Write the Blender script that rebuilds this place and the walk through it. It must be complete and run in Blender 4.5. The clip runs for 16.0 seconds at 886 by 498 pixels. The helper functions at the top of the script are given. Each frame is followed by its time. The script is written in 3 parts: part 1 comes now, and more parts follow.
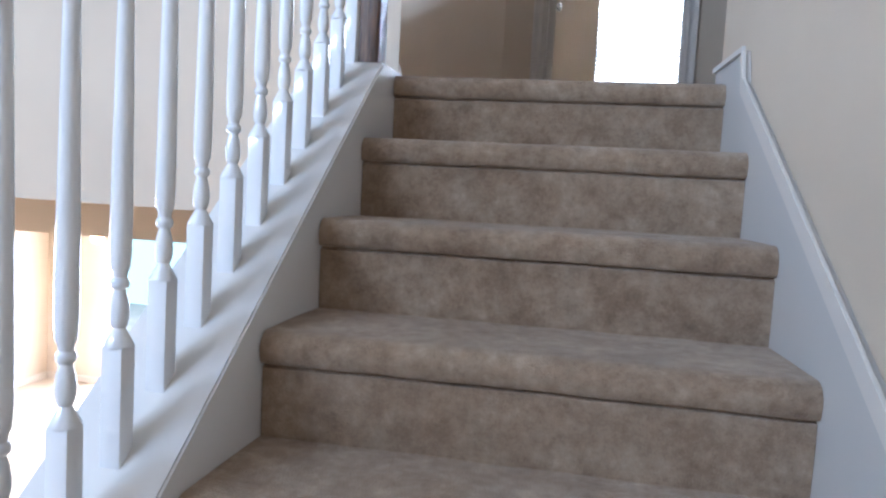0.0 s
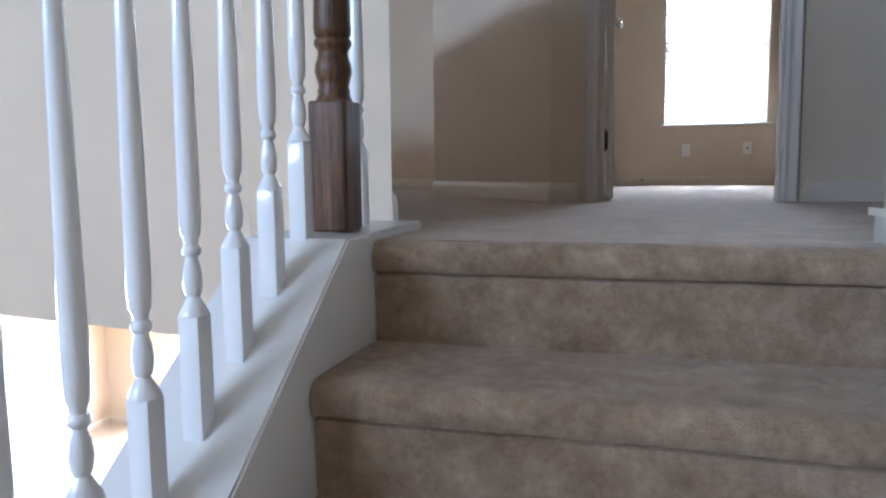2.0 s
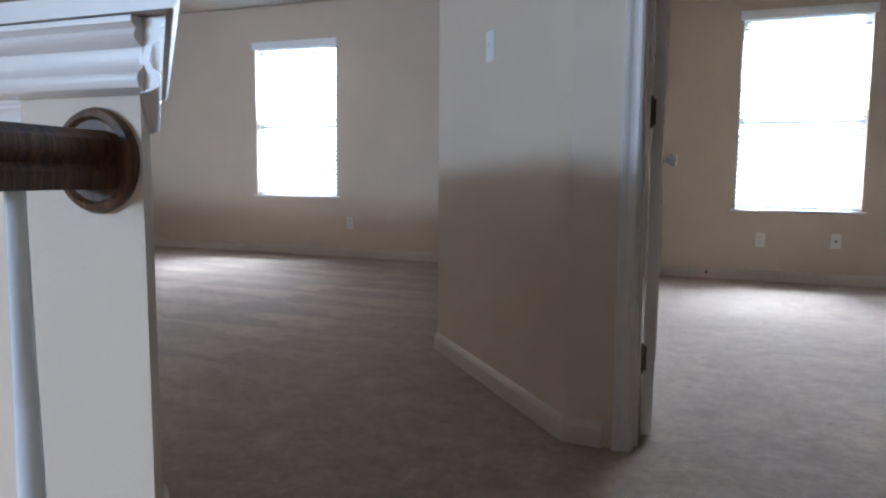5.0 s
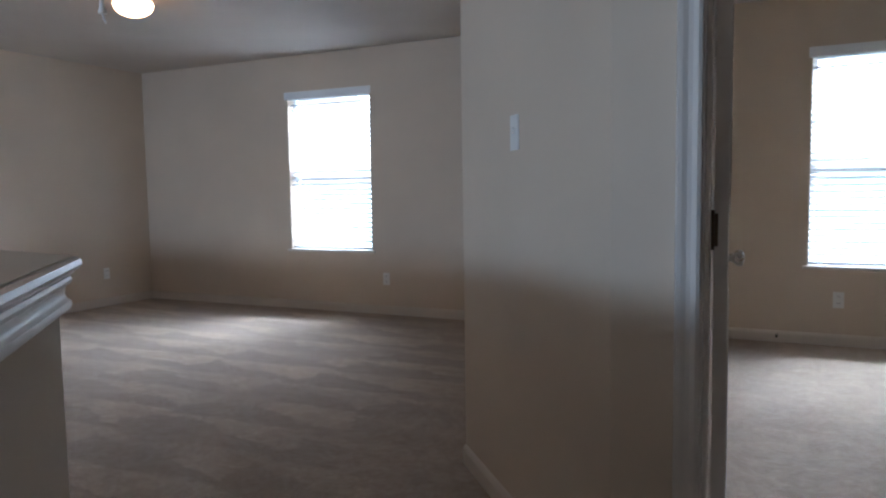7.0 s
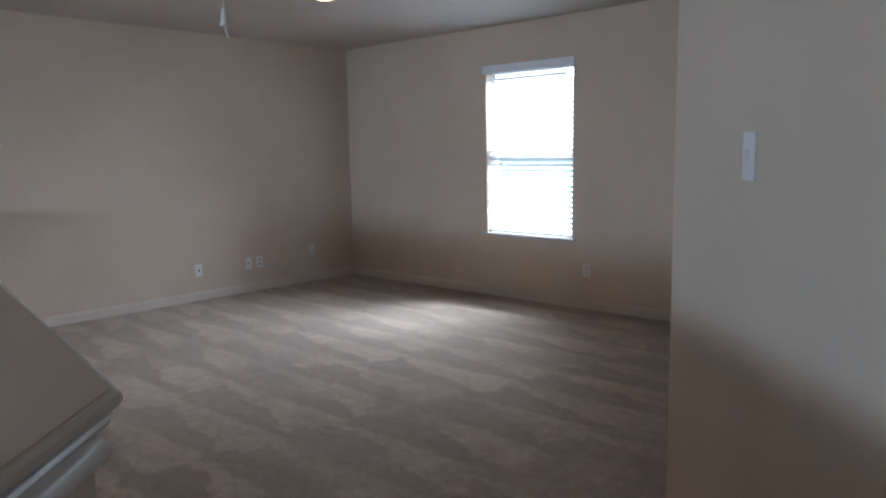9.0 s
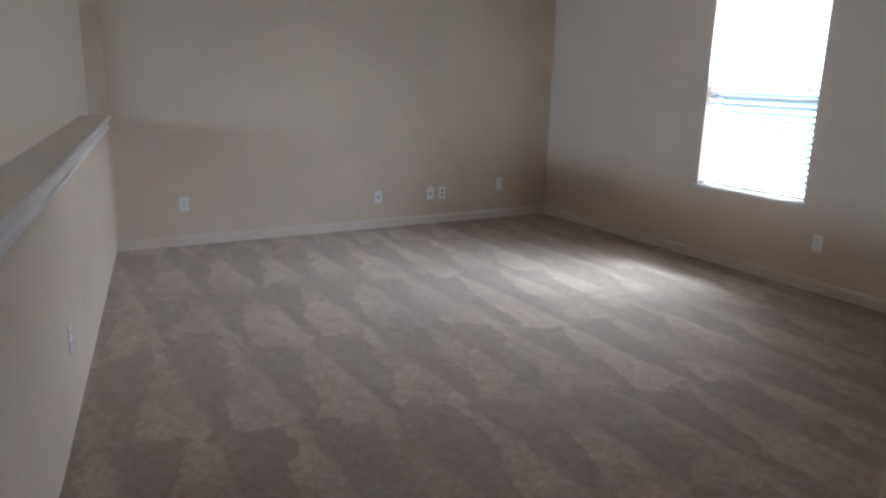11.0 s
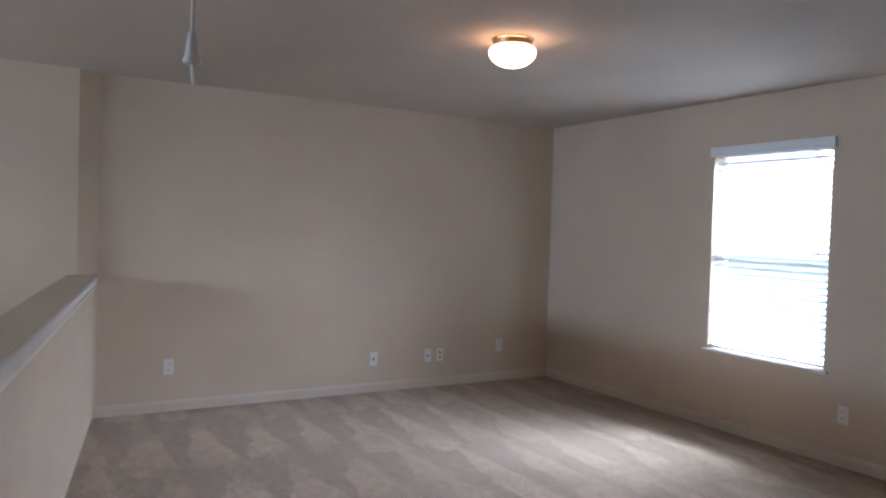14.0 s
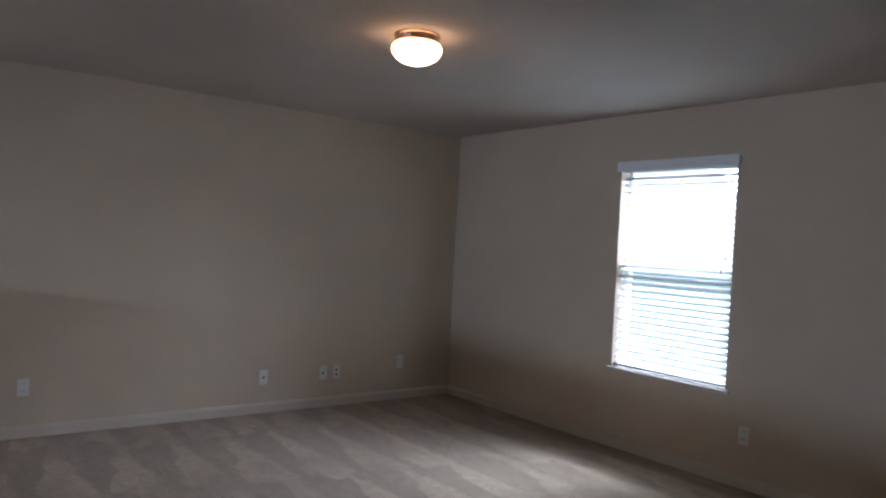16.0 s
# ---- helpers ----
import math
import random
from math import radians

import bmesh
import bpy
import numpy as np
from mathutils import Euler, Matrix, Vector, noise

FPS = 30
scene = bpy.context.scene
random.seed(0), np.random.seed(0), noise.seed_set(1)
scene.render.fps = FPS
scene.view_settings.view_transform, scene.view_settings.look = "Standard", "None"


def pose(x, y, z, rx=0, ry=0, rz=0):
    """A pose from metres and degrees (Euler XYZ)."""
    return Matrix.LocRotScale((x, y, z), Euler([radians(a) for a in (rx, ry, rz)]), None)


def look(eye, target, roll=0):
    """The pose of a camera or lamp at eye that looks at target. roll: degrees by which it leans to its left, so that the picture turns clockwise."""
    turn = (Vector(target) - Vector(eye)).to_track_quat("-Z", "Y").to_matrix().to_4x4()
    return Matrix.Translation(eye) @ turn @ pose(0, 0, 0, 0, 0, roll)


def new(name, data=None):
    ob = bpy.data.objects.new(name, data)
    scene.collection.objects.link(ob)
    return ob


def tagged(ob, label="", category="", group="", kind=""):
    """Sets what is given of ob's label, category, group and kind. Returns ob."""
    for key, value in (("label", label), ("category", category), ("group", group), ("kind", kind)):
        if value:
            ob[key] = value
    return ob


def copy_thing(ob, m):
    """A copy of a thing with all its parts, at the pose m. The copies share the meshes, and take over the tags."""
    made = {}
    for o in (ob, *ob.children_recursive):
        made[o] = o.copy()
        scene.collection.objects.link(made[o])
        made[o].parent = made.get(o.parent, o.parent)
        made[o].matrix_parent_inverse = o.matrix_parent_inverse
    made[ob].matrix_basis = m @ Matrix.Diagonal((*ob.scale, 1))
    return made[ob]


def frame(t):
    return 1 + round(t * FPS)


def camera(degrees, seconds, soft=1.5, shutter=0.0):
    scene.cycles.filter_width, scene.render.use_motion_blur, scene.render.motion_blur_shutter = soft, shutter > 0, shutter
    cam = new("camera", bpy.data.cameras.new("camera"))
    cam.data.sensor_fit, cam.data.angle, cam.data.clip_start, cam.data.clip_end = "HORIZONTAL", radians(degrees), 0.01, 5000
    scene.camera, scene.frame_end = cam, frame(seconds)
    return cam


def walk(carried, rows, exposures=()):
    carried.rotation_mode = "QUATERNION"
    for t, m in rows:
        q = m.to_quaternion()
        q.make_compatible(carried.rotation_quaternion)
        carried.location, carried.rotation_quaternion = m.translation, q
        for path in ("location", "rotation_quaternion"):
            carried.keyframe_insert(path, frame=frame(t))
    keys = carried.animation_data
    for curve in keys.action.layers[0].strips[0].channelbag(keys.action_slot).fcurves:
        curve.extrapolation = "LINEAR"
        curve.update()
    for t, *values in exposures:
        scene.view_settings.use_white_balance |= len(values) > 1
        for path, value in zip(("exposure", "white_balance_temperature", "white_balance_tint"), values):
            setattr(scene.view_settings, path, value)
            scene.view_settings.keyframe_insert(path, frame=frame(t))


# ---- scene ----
cam = camera(63.0, 16.0, soft=2.2)
PATH = [
    (0, (0.533, -1.945, -0.323), (0.162, 0.015, -0.471), 3.2),
    (0.5, (0.533, -1.772, -0.197), (0.153, 0.179, -0.421), 1.0),
    (1, (0.533, -1.593, -0.139), (0.16, 0.363, -0.326), -0.6),
    (1.5, (0.542, -1.406, -0.014), (0.055, 0.528, -0.16), -1.4),
    (2, (0.507, -1.241, 0.12), (-0.058, 0.667, -0.084), -0.6),
    (2.5, (0.509, -1.096, 0.251), (-0.019, 0.82, 0.027), -0.4),
    (3, (0.538, -0.945, 0.377), (-0.043, 0.954, 0.135), -0.7),
    (3.5, (0.519, -0.802, 0.448), (-0.158, 1.07, 0.256), -1.3),
    (4, (0.493, -0.654, 0.589), (-0.233, 1.2, 0.398), -1.4),
    (4.5, (0.506, -0.463, 0.652), (-0.186, 1.404, 0.455), -0.6),
    (4.7, (0.519, -0.395, 0.733), (-0.19, 1.464, 0.517), -0.1),
    (7, (0.46, 0.158, 1.139), (-0.41, 1.951, 0.976), -0.9),
    (7.5, (0.392, 0.282, 1.141), (-0.546, 2.04, 0.967), -1.6),
    (8, (0.243, 0.427, 1.318), (-0.793, 2.126, 1.117), -1.9),
    (8.5, (0.21, 0.499, 1.381), (-0.894, 2.149, 1.138), -0.9),
    (9, (0.258, 0.654, 1.345), (-1.081, 2.116, 1.076), -1.0),
    (9.5, (0.215, 0.814, 1.392), (-1.308, 2.062, 1.036), -1.0),
    (10, (0.088, 1.027, 1.378), (-1.493, 2.166, 0.928), 0.3),
    (12.3, (-0.179, 1.487, 1.435), (-1.95, 2.315, 1.013), 1.3),
    (12.5, (-0.227, 1.427, 1.433), (-1.983, 2.299, 1.037), 1.5),
    (13, (-0.242, 1.412, 1.417), (-1.983, 2.362, 1.157), 1.3),
    (13.5, (-0.262, 1.391, 1.417), (-1.992, 2.385, 1.285), 1.5),
    (14, (-0.263, 1.401, 1.432), (-1.992, 2.403, 1.373), 1.8),
    (14.5, (-0.25, 1.425, 1.431), (-1.978, 2.433, 1.443), 2.4),
    (15, (-0.264, 1.483, 1.417), (-1.967, 2.531, 1.405), 2.9),
    (15.5, (-0.374, 1.565, 1.421), (-2.037, 2.676, 1.372), 2.7),
    (16, (-0.502, 1.612, 1.43), (-2.091, 2.827, 1.413), 3.1),
]
EXPOSURES = [
    (0, 2.48, 5600, 15),
    (2.5, 2.18, 5600, 14),
    (4.5, 2.06, 5600, 14),
    (7.0, 1.4, 5650, 14),
    (9.5, 1.36, 5750, 14),
    (12.5, 1.76, 5750, 15),
    (14.5, 1.46, 5850, 18),
    (15.0, 1.34, 5850, 18),
    (16, 0.72, 5850, 15),
]
walk(cam, [(t, look(eye, target, roll)) for t, eye, target, roll in PATH], EXPOSURES)

# ---- light ----
SUN_EL, SUN_AZ = radians(53), radians(12)
world = bpy.data.worlds.new("sky")
scene.world = world
world.use_nodes = True
wn = world.node_tree.nodes
sky = wn.new("ShaderNodeTexSky")
sky.sky_type = "NISHITA"
sky.sun_disc = False
sky.sun_elevation = SUN_EL
sky.sun_rotation = SUN_AZ
wn["Background"].inputs["Strength"].default_value = 0.05
world.node_tree.links.new(sky.outputs["Color"], wn["Background"].inputs["Color"])

sun = new("sun", bpy.data.lights.new("sun", "SUN"))
sun.data.energy = 6.0
sun.data.angle = radians(16)
sun.data.color = (0.76, 0.90, 1.0)
sun.matrix_world = look((0, 0, 0), (-math.sin(SUN_AZ) * math.cos(SUN_EL), -math.cos(SUN_AZ) * math.cos(SUN_EL), -math.sin(SUN_EL)))


def skylight(name, eye, target, w, h, power, colour=(0.93, 0.97, 1.0)):
    """Daylight standing in a window's opening."""
    lamp = new(name, bpy.data.lights.new(name, "AREA"))
    lamp.data.shape = "RECTANGLE"
    lamp.data.size, lamp.data.size_y = w, h
    lamp.data.energy = power
    lamp.data.color = colour
    lamp.matrix_world = look(eye, target)
    return lamp


LOFT_WIN = (-3.965, -3.045, 0.585, 2.06)
BED_WIN = (0.56, 1.44, 0.56, 2.05)
skylight("loft_window_daylight", (-3.3, 6.8, 2.4), (-3.6, 4.95, 0.0), 1.5, 1.5, 138, (0.76, 0.89, 1.0))
skylight("bedroom_window_daylight", (1.2, 6.8, 2.4), (0.9, 4.95, 0.0), 1.5, 1.5, 150, (0.76, 0.89, 1.0))
skylight("foyer_window_daylight", (-3.3, -4.72, 1.75), (-3.3, 0, 1.35), 3.4, 0.5, 66, (0.60, 0.80, 1.0))
skylight("patio_door_daylight", (-4.0, 6.15, -1.75), (-4.0, 0, -1.75), 3.4, 2.4, 95)
skylight("side_window_daylight", (-6.3, 3.2, -1.6), (0, 3.2, -1.8), 1.8, 1.6, 65)

# ---- materials ----


def mat(name, colour, rough=0.6, metal=0.0):
    m = bpy.data.materials.new(name)
    m.use_nodes = True
    b = m.node_tree.nodes["Principled BSDF"]
    b.inputs["Base Color"].default_value = (*colour, 1)
    b.inputs["Roughness"].default_value = rough
    b.inputs["Metallic"].default_value = metal
    return m, m.node_tree.nodes, m.node_tree.links, b


def ramp(nodes, stops):
    r = nodes.new("ShaderNodeValToRGB")
    while len(r.color_ramp.elements) < len(stops):
        r.color_ramp.elements.new(0.5)
    for e, (p, c) in zip(r.color_ramp.elements, stops):
        e.position, e.color = p, (*c, 1)
    return r


def coords(nodes, links, scale=(1, 1, 1), rot=(0, 0, 0)):
    tc = nodes.new("ShaderNodeNewGeometry")
    mp = nodes.new("ShaderNodeMapping")
    mp.inputs["Scale"].default_value = scale
    mp.inputs["Rotation"].default_value = [radians(a) for a in rot]
    links.new(tc.outputs["Position"], mp.inputs["Vector"])
    return mp.outputs["Vector"]


def noise_tex(nodes, links, vec, scale, detail=3.0, rough=0.5):
    n = nodes.new("ShaderNodeTexNoise")
    n.inputs["Scale"].default_value = scale
    n.inputs["Detail"].default_value = detail
    n.inputs["Roughness"].default_value = rough
    links.new(vec, n.inputs["Vector"])
    return n


def bump(nodes, links, b, height, strength, dist):
    u = nodes.new("ShaderNodeBump")
    u.inputs["Strength"].default_value = strength
    u.inputs["Distance"].default_value = dist
    links.new(height, u.inputs["Height"])
    links.new(u.outputs["Normal"], b.inputs["Normal"])


def mixcol(nodes, links, fac, a, b, mode="MIX"):
    m = nodes.new("ShaderNodeMix")
    m.data_type, m.blend_type = "RGBA", mode
    for sock, v in ((m.inputs[0], fac), (m.inputs[6], a), (m.inputs[7], b)):
        if isinstance(v, (int, float)):
            sock.default_value = v
        elif isinstance(v, tuple):
            sock.default_value = (*v, 1)
        else:
            links.new(v, sock)
    return m.outputs[2]


def paint(name, colour, rough, grain=220.0, strength=0.12, vary=0.05):
    m, n, l, b = mat(name, colour, rough)
    v = coords(n, l)
    big = noise_tex(n, l, v, 1.3, 4)
    dark = tuple(c * (1 - vary) for c in colour)
    light = tuple(min(1, c * (1 + vary)) for c in colour)
    r = ramp(n, [(0.3, dark), (0.7, light)])
    l.new(big.outputs["Fac"], r.inputs["Fac"])
    l.new(r.outputs["Color"], b.inputs["Base Color"])
    fine = noise_tex(n, l, v, grain, 2)
    bump(n, l, b, fine.outputs["Fac"], strength, 0.002)
    return m


WALL = paint("beige_wall_paint", (0.608, 0.502, 0.392), 0.75, 160, 0.25)
CEIL = paint("ceiling_paint", (0.56, 0.505, 0.45), 0.9, 90, 0.5)
TRIM = paint("white_trim_paint", (0.66, 0.61, 0.56), 0.52, 60, 0.05, 0.04)
GLOSS = paint("gloss_white_paint", (0.77, 0.77, 0.78), 0.11, 60, 0.04, 0.03)
STRING = paint("white_stringer_paint", (0.70, 0.68, 0.66), 0.26, 60, 0.08, 0.05)
SKIRT = paint("off_white_skirt_paint", (0.53, 0.505, 0.48), 0.45, 60, 0.06, 0.05)
CAPPAINT = paint("off_white_cap_paint", (0.66, 0.61, 0.57), 0.3, 60, 0.05, 0.04)
PLATE = paint("white_plastic", (0.74, 0.73, 0.70), 0.35, 40, 0.02, 0.02)
DARK = paint("dark_slot", (0.04, 0.035, 0.03), 0.6)
VINYL = paint("white_vinyl", (0.8, 0.8, 0.8), 0.4, 60, 0.03, 0.03)
CORD = paint("white_cord", (0.7, 0.69, 0.66), 0.7)


def slat_material():
    m, n, l, b = mat("white_blind_slat", (0.82, 0.83, 0.84), 0.4)
    b.inputs["Transmission Weight"].default_value = 0.0
    v = coords(n, l, (3, 40, 40))
    g = noise_tex(n, l, v, 4, 2)
    r = ramp(n, [(0.3, (0.78, 0.79, 0.80)), (0.7, (0.85, 0.86, 0.86))])
    l.new(g.outputs["Fac"], r.inputs["Fac"])
    l.new(r.outputs["Color"], b.inputs["Base Color"])
    return m


SLAT = slat_material()


def metal(name, colour, rough):
    m, n, l, b = mat(name, colour, rough, 1.0)
    v = coords(n, l)
    g = noise_tex(n, l, v, 90, 3)
    r = ramp(n, [(0.3, (rough * 0.8,) * 3), (0.7, (rough * 1.25,) * 3)])
    l.new(g.outputs["Fac"], r.inputs["Fac"])
    l.new(r.outputs["Color"], b.inputs["Roughness"])
    return m


NICKEL = metal("satin_nickel", (0.42, 0.38, 0.34), 0.28)
HINGE = metal("dark_hinge_metal", (0.10, 0.075, 0.055), 0.5)
BRONZE = metal("brushed_lamp_metal", (0.55, 0.36, 0.24), 0.3)


def carpet_material(name, brushed, tone):
    m, n, l, b = mat(name, (0.4, 0.33, 0.26), 0.95)
    b.inputs["Sheen Weight"].default_value = 0.42 if brushed else 0.32
    b.inputs["Sheen Roughness"].default_value = 0.5
    b.inputs["Sheen Tint"].default_value = (1.0, 0.9, 0.8, 1)
    v = coords(n, l)
    pile = noise_tex(n, l, v, 260, 2, 0.7)
    tuft = noise_tex(n, l, v, 38, 5, 0.72)
    blot = noise_tex(n, l, v, 13, 6, 0.72)
    stops = [(0.30, (0.255, 0.166, 0.106)), (0.5, (0.385, 0.275, 0.188)), (0.7, (0.50, 0.386, 0.283))]
    if brushed:
        stops = [(p, tuple(0.35 * m_ + 0.65 * k for m_, k in zip(stops[1][1], c))) for p, c in stops]
    base = ramp(n, [(p, tuple(tone * k for k in c)) for p, c in stops])
    l.new(blot.outputs["Fac"], base.inputs["Fac"])
    tr = ramp(n, [(0.3, (0.66, 0.64, 0.62)), (0.7, (1.08, 1.08, 1.08))])
    l.new(tuft.outputs["Fac"], tr.inputs["Fac"])
    col = mixcol(n, l, 1.0, base.outputs["Color"], tr.outputs["Color"], "MULTIPLY")
    if brushed:
        # pile laid over in wedge-shaped vacuum strokes
        def calc(op, x, y=None, z=None):
            q = n.new("ShaderNodeMath")
            q.operation = op
            for k, val in enumerate((x, y, z)):
                if val is None:
                    continue
                if isinstance(val, (int, float)):
                    q.inputs[k].default_value = val
                else:
                    l.new(val, q.inputs[k])
            return q.outputs[0]

        warp = noise_tex(n, l, v, 1.1, 4, 0.6)
        rough_edge = noise_tex(n, l, v, 5, 5, 0.65)
        turned = n.new("ShaderNodeMapping")
        turned.inputs["Rotation"].default_value = (0, 0, radians(12))
        l.new(v, turned.inputs["Vector"])
        sp = n.new("ShaderNodeSeparateXYZ")
        l.new(turned.outputs["Vector"], sp.inputs[0])
        wob = calc("MULTIPLY_ADD", warp.outputs["Fac"], 1.5, -0.75)
        along = calc("MULTIPLY_ADD", sp.outputs["X"], 1.0, wob)
        row = calc("FLOOR", along)
        fv = calc("FRACT", along)
        across = calc("MULTIPLY_ADD", sp.outputs["Y"], 2.8, calc("MULTIPLY", row, 0.37))
        across = calc("MULTIPLY_ADD", warp.outputs["Fac"], 1.2, across)
        across = calc("MULTIPLY_ADD", rough_edge.outputs["Fac"], 0.38, across)
        fu = calc("FRACT", across)
        wedge = calc("SUBTRACT", calc("MULTIPLY_ADD", fv, 0.75, 0.12), fu)
        lit = n.new("ShaderNodeMapRange")
        lit.interpolation_type = "SMOOTHSTEP"
        lit.inputs["From Min"].default_value, lit.inputs["From Max"].default_value = -0.05, 0.05
        l.new(wedge, lit.inputs["Value"])
        fade = noise_tex(n, l, v, 1.7, 3)
        strength = n.new("ShaderNodeMapRange")
        strength.inputs["From Min"].default_value, strength.inputs["From Max"].default_value = 0.35, 0.6
        l.new(fade.outputs["Fac"], strength.inputs["Value"])
        amount = calc("MULTIPLY", lit.outputs["Result"], calc("MULTIPLY_ADD", strength.outputs["Result"], 0.8, 0.2))
        # single strands of pile left standing along the strokes
        drawn = coords(n, l, (1.6, 4.6, 1), (0, 0, 24))
        strand = noise_tex(n, l, drawn, 1.6, 5, 0.62)
        pick = n.new("ShaderNodeMapRange")
        pick.interpolation_type = "SMOOTHSTEP"
        pick.inputs["From Min"].default_value, pick.inputs["From Max"].default_value = 0.46, 0.66
        l.new(strand.outputs["Fac"], pick.inputs["Value"])
        amount = calc("MULTIPLY_ADD", pick.outputs["Result"], 0.24, calc("MULTIPLY", amount, 0.84))
        loft = n.new("ShaderNodeMapRange")
        loft.inputs["From Min"].default_value, loft.inputs["From Max"].default_value = -0.9, -1.6
        gp = n.new("ShaderNodeSeparateXYZ")
        l.new(v, gp.inputs[0])
        l.new(gp.outputs["X"], loft.inputs["Value"])
        trod = noise_tex(n, l, v, 5.5, 4, 0.6)
        tm = n.new("ShaderNodeMapRange")
        tm.inputs["From Min"].default_value, tm.inputs["From Max"].default_value = 0.2, 0.8
        l.new(trod.outputs["Fac"], tm.inputs["Value"])
        mixed = n.new("ShaderNodeMix")
        l.new(loft.outputs["Result"], mixed.inputs[0])
        l.new(tm.outputs["Result"], mixed.inputs[2])
        l.new(amount, mixed.inputs[3])
        amount = mixed.outputs[0]
        sr = ramp(n, [(0.0, (0.79, 0.78, 0.77)), (1.0, (1.29, 1.30, 1.31))])
        l.new(amount, sr.inputs["Fac"])
        col = mixcol(n, l, 1.0, col, sr.outputs["Color"], "MULTIPLY")
    l.new(col, b.inputs["Base Color"])
    s = n.new("ShaderNodeMath")
    s.operation = "ADD"
    l.new(pile.outputs["Fac"], s.inputs[0])
    l.new(tuft.outputs["Fac"], s.inputs[1])
    bump(n, l, b, s.outputs[0], 0.7, 0.006)
    return m


CARPET = carpet_material("beige_loft_carpet", True, 0.88)
STAIR_CARPET = carpet_material("beige_stair_carpet", False, 0.95)


def oak_material():
    m, n, l, b = mat("dark_stained_oak", (0.1, 0.045, 0.02), 0.42)
    v = coords(n, l, (1, 1, 0.07))
    g = noise_tex(n, l, v, 130, 5, 0.65)
    g2 = noise_tex(n, l, v, 28, 3)
    r = ramp(n, [(0.33, (0.012, 0.006, 0.004)), (0.5, (0.075, 0.033, 0.014)), (0.68, (0.19, 0.092, 0.04))])
    mx = n.new("ShaderNodeMath")
    mx.operation = "MULTIPLY_ADD"
    l.new(g2.outputs["Fac"], mx.inputs[0])
    mx.inputs[1].default_value = 0.45
    ms = n.new("ShaderNodeMath")
    ms.operation = "MULTIPLY"
    ms.inputs[1].default_value = 0.55
    l.new(g.outputs["Fac"], ms.inputs[0])
    l.new(ms.outputs[0], mx.inputs[2])
    l.new(mx.outputs[0], r.inputs["Fac"])
    l.new(r.outputs["Color"], b.inputs["Base Color"])
    b.inputs["Specular IOR Level"].default_value = 0.38
    bump(n, l, b, g.outputs["Fac"], 0.8, 0.002)
    return m


OAK = oak_material()


def glass_material():
    m, n, l, b = mat("window_glass", (0.97, 0.99, 0.99), 0.02)
    b.inputs["Transmission Weight"].default_value = 1.0
    b.inputs["IOR"].default_value = 1.02
    return m


GLASS = glass_material()


def lamp_glass():
    m, n, l, b = mat("lit_opal_glass", (0.9, 0.88, 0.84), 0.3)
    b.inputs["Emission Color"].default_value = (1.0, 0.58, 0.30, 1)
    b.inputs["Emission Strength"].default_value = 3.7
    return m


OPAL = lamp_glass()
TILE = paint("pale_floor_tile", (0.56, 0.47, 0.37), 0.35, 30, 0.05, 0.1)
GRASS = paint("pale_patio_ground", (0.42, 0.40, 0.36), 0.9, 12, 0.4, 0.15)

# ---- mesh helpers ----


def link_mesh(name, bm, material, smooth=False):
    bmesh.ops.recalc_face_normals(bm, faces=bm.faces)
    me = bpy.data.meshes.new(name)
    bm.to_mesh(me)
    bm.free()
    me.materials.append(material)
    if smooth:
        me.polygons.foreach_set("use_smooth", [True] * len(me.polygons))
        me.set_sharp_from_angle(angle=radians(40))
    return new(name, me)


def part(name, bm, material, parent, label="", smooth=False):
    ob = link_mesh(name, bm, material, smooth)
    ob.parent = parent
    if label:
        tagged(ob, label)
    return ob


def thing(name, label, category, at=None, group="", kind=""):
    ob = new(name)
    if at is not None:
        ob.matrix_world = at
    return tagged(ob, label, category, group, kind)


def box(bm, x0, x1, y0, y1, z0, z1, bevel=0.0):
    made = bmesh.ops.create_cube(bm, size=1, matrix=Matrix.Translation(((x0 + x1) / 2, (y0 + y1) / 2, (z0 + z1) / 2)) @ Matrix.Diagonal((x1 - x0, y1 - y0, z1 - z0, 1)))
    if bevel:
        vs = set(made["verts"])
        es = [e for e in bm.edges if e.verts[0] in vs and e.verts[1] in vs]
        bmesh.ops.bevel(bm, geom=es, offset=bevel, segments=2, affect="EDGES", profile=0.5)
    return bm


def boxes(*specs, bevel=0.0):
    bm = bmesh.new()
    for s in specs:
        box(bm, *s, bevel=bevel)
    return bm


def prism(bm, pts, z0, z1):
    """A plan polygon raised from z0 to z1."""
    lo = [bm.verts.new((x, y, z0)) for x, y in pts]
    hi = [bm.verts.new((x, y, z1)) for x, y in pts]
    bm.faces.new(lo[::-1])
    bm.faces.new(hi)
    for i in range(len(pts)):
        j = (i + 1) % len(pts)
        bm.faces.new((lo[i], lo[j], hi[j], hi[i]))
    return bm


